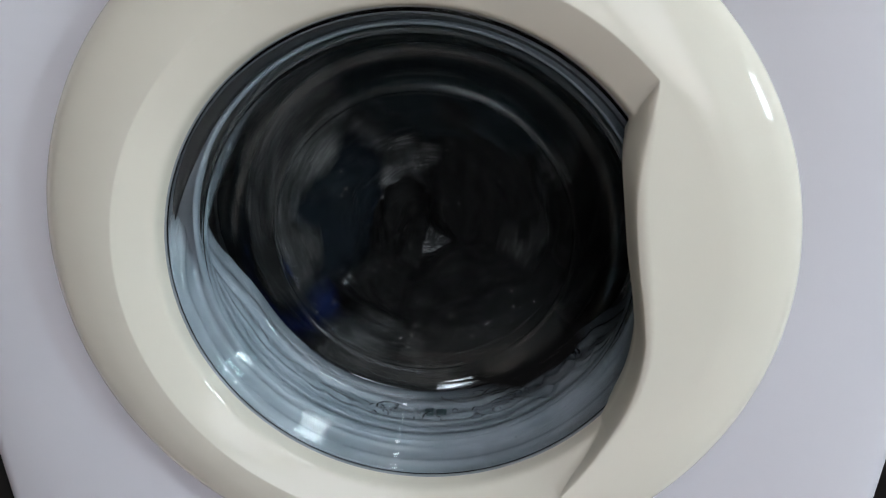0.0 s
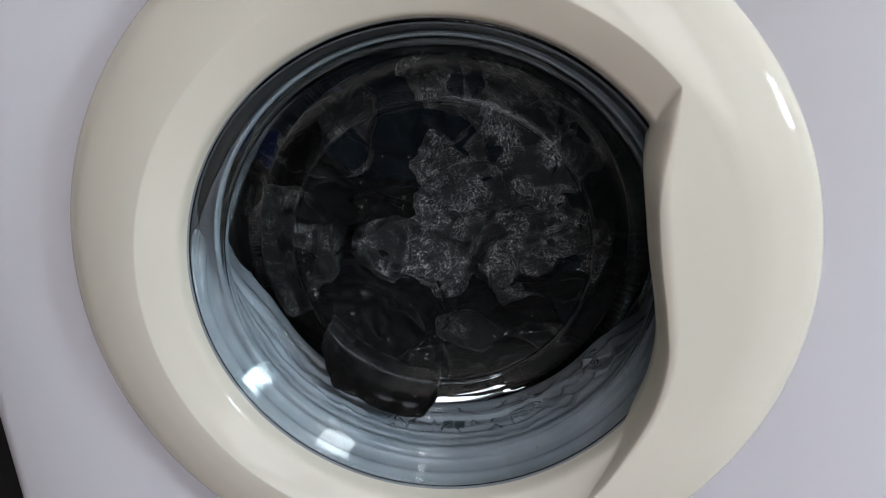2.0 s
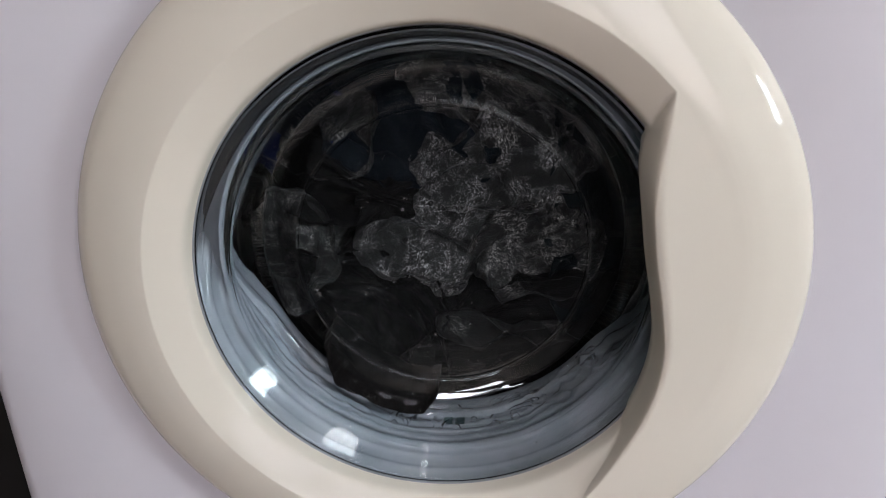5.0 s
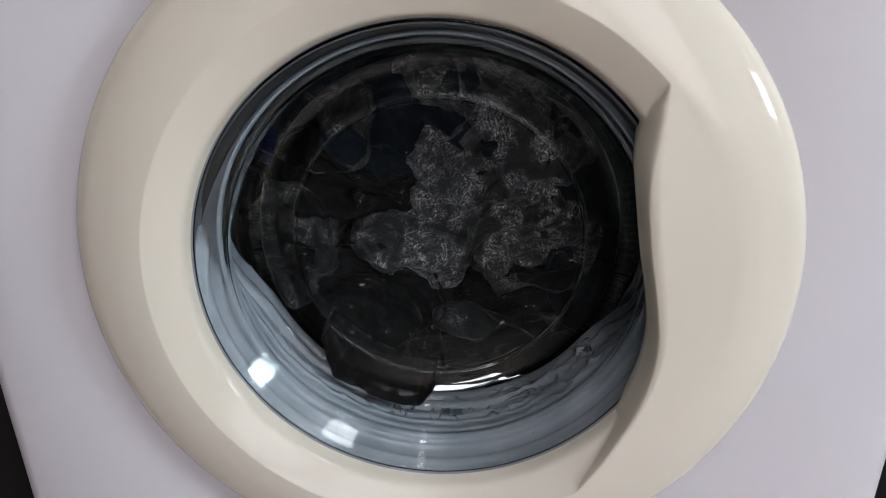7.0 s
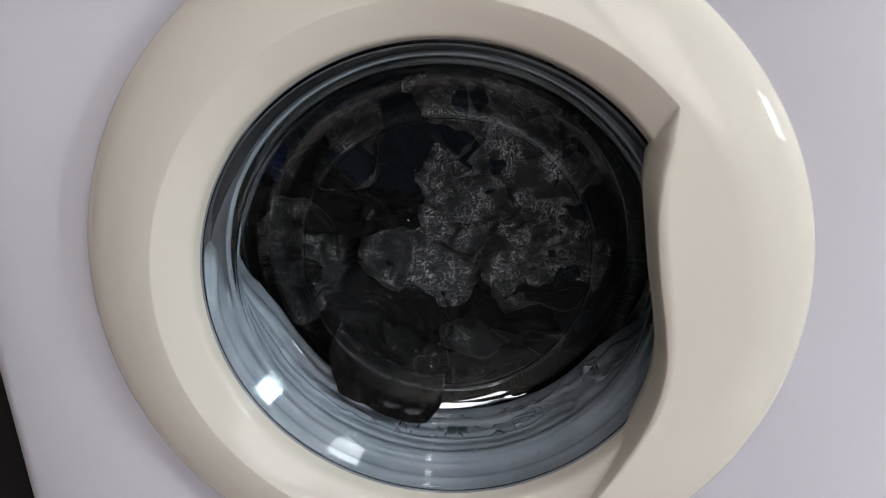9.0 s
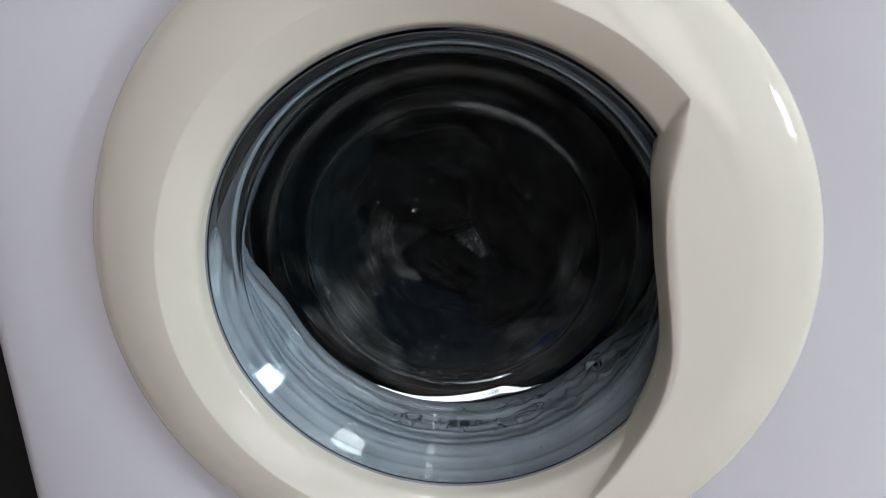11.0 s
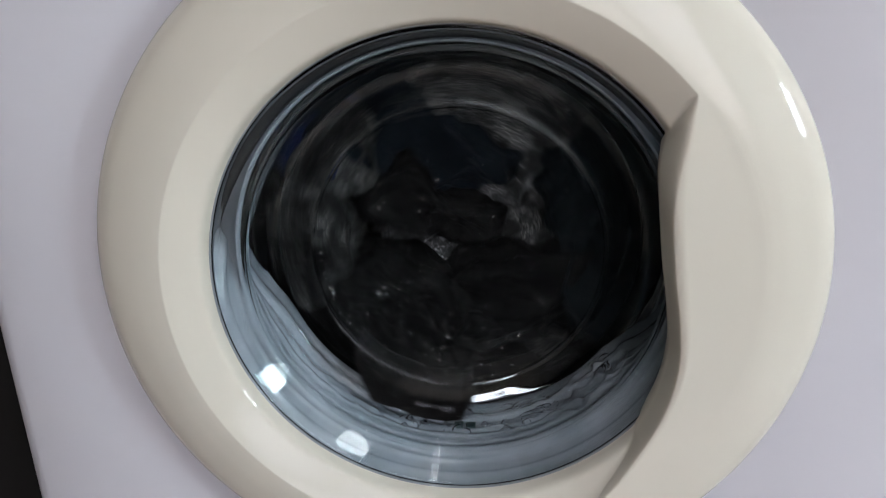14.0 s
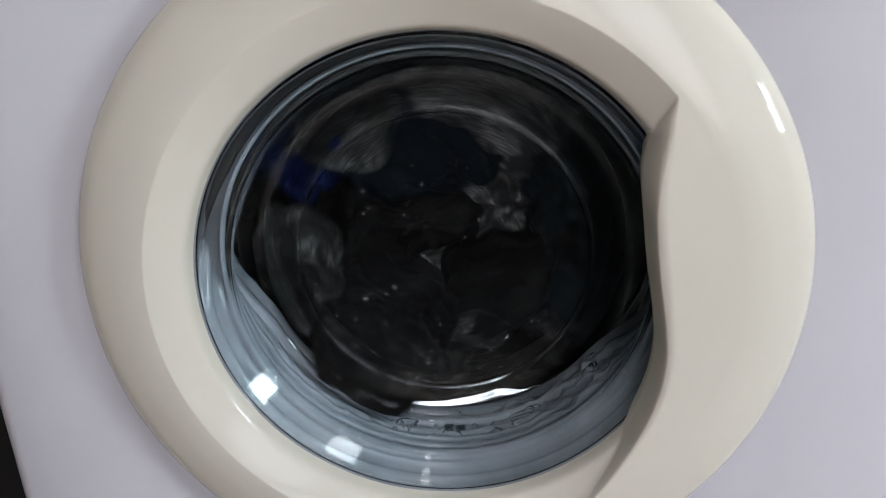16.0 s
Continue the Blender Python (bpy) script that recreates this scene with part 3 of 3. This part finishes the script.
hem.location = (0, 0, AXIS)
laundry.append(hem)

# ---- water on the gasket and the glass ----
def blob(a, r, y, length, width, tall, lean, seed):
    """A drop or dribble: a flattened, uneven lump, long along its way."""
    bm = bmesh.new()
    bmesh.ops.create_icosphere(bm, subdivisions=3, radius=1)
    for v in bm.verts:
        p = v.co
        k = 1 + 0.45 * noise.noise(Vector((p.x * 2.5 + seed * 3.7, p.y * 1.5, p.z * 1.5 + seed)))
        v.co = (p.x * length * k, p.y * width * k, p.z * tall)
    bm.transform(Matrix.Translation((r * math.cos(a), y, r * math.sin(a))) @ Matrix.Rotation(-(a + math.pi / 2), 4, "Y") @ Matrix.Rotation(lean, 4, "Z"))
    return bm


# solid blocks; their dark colour stands for the shade inside drain slots
DRAIN = material("drain_shadow", (0.03, 0.055, 0.06), 0.3, coat=0.6)
for x in (0.004, 0.013):
    hole = part("drain_slot", box(-0.0038, 0.0038, -0.0042, 0.0042, -0.0010, 0.0010, 0.0008), DRAIN, gasket, "wet drain slot block coloured dark as the shade inside")
    hole.matrix_basis = pose(x, 0.058, -0.1398, 0, -math.degrees(x / 0.14), 0)
wet = random.Random(5)
for k in range(40):
    deg = wet.choice((wet.uniform(248, 285), wet.uniform(286, 325)))
    a = radians(deg)
    long = wet.uniform(0.0015, 0.012) if deg > 286 else wet.uniform(0.0012, 0.006)
    lean = wet.uniform(-0.25, 0.25) if deg > 286 else wet.uniform(-1.4, 1.4)
    drop = part("water_dribble", blob(a, 0.1392, wet.uniform(0.045, 0.078), long, wet.uniform(0.0010, 0.0026), 0.0030, lean, k), WATER, gasket)
    drop.visible_shadow = False
for k, (deg, y, long) in enumerate(((267.5, 0.058, 0.012), (269.5, 0.050, 0.007), (272.0, 0.066, 0.008), (262.0, 0.070, 0.006), (258.0, 0.060, 0.009))):
    drop = part("water_dribble", blob(radians(deg), 0.1394, y, long, 0.0020, 0.0032, (1.5, 1.3, 1.7, 0.5, 0.35)[k], 40 + k), WATER, gasket)
    drop.visible_shadow = False
speck = part("speck", blob(0, 0, 0, 0.0007, 0.0006, 0.0006, 0, 3), BLACK, bowl, "tiny black speck of dirt on the glass")
speck.matrix_basis = pose(0.0665, 0.0125, -0.1220)
for k in range(150):
    a, r = radians(wet.uniform(200, 340)), 0.018 + 0.085 * math.sqrt(wet.random())
    size = wet.choice((wet.uniform(0.0003, 0.0008), wet.uniform(0.0003, 0.0008), wet.uniform(0.0006, 0.0012)))
    if k < 18:
        a, r = radians(wet.gauss(270, 11)), wet.uniform(0.088, 0.107)
    elif k < 36:
        a, r = radians(wet.gauss(200, 9)), wet.gauss(0.094, 0.0015)
    elif k < 60:
        a, r = radians(wet.uniform(20, 160)), wet.uniform(0.02, 0.08)
    bead = part("water_drop", blob(0, 0, 0, size, size, size * wet.uniform(1, 1.8), 0, k), WATER, bowl)
    bead.matrix_basis = pose(r * math.cos(a), 0.0552, r * math.sin(a))
    bead.visible_shadow = False

# ---- motion ----
# Turn of the laundry, counter-clockwise as seen from the front: seconds, degrees. 610 is the rest pose.
TURN = [(0, 320), (0.3, 402), (0.6, 488), (0.9, 572), (1.05, 598), (1.2, 608), (1.3, 610), (10.1, 610), (10.35, 622), (10.7, 690), (11.0, 772), (11.3, 860), (11.5, 905),
        (11.7, 935), (12.0, 965), (12.5, 1008), (12.8, 1045), (13.0, 1092), (13.2, 1160), (13.4, 1225), (13.6, 1272), (13.75, 1295), (14.0, 1330), (14.4, 1372),
        (14.8, 1412), (15.0, 1452), (15.2, 1512), (15.4, 1580), (15.6, 1640), (15.8, 1670), (16.0, 1692)]


def turn_at(t):
    for (a, x), (b, y) in zip(TURN, TURN[1:]):
        if t <= b:
            return x + (y - x) * (t - a) / (b - a)
    return TURN[-1][1]


TIMES = [0.1 * i for i in range(14)] + [1.5, 5.0, 9.9, 10.0] + [10.1 + 0.1 * i for i in range(60)]

# how far two black t-shirts slide over the fleece while the drum tumbles
SLIDE = {10: (-0.010, 0.026), 11: (0.034, -0.014)}


def motions():
    for k, ob in enumerate(laundry):
        rows = []
        for t in TIMES:
            a = turn_at(t) - 610
            moving = min(abs(a) / 60, 1) if (t < 2 or t > 9) else 0
            own = moving * (k % 4) * 5 * math.sin(radians(a) * 0.5 + k)
            sink = 0.018 * moving if k in (0, 1, 2, 4) else 0.002 * moving * (k % 3)
            dx, dz = SLIDE.get(k, (0, 0))
            rows.append((t, pose(0, sink, AXIS, 0, -(a + own), 0) @ pose(dx * moving, 0, dz * moving)))
        walk(ob, rows)
    spin = [(t, pose(0, 0, 0, 0, -((turn_at(t) - 610) * 1.6), 0)) for t in TIMES]
    walk(drum, spin)


motions()
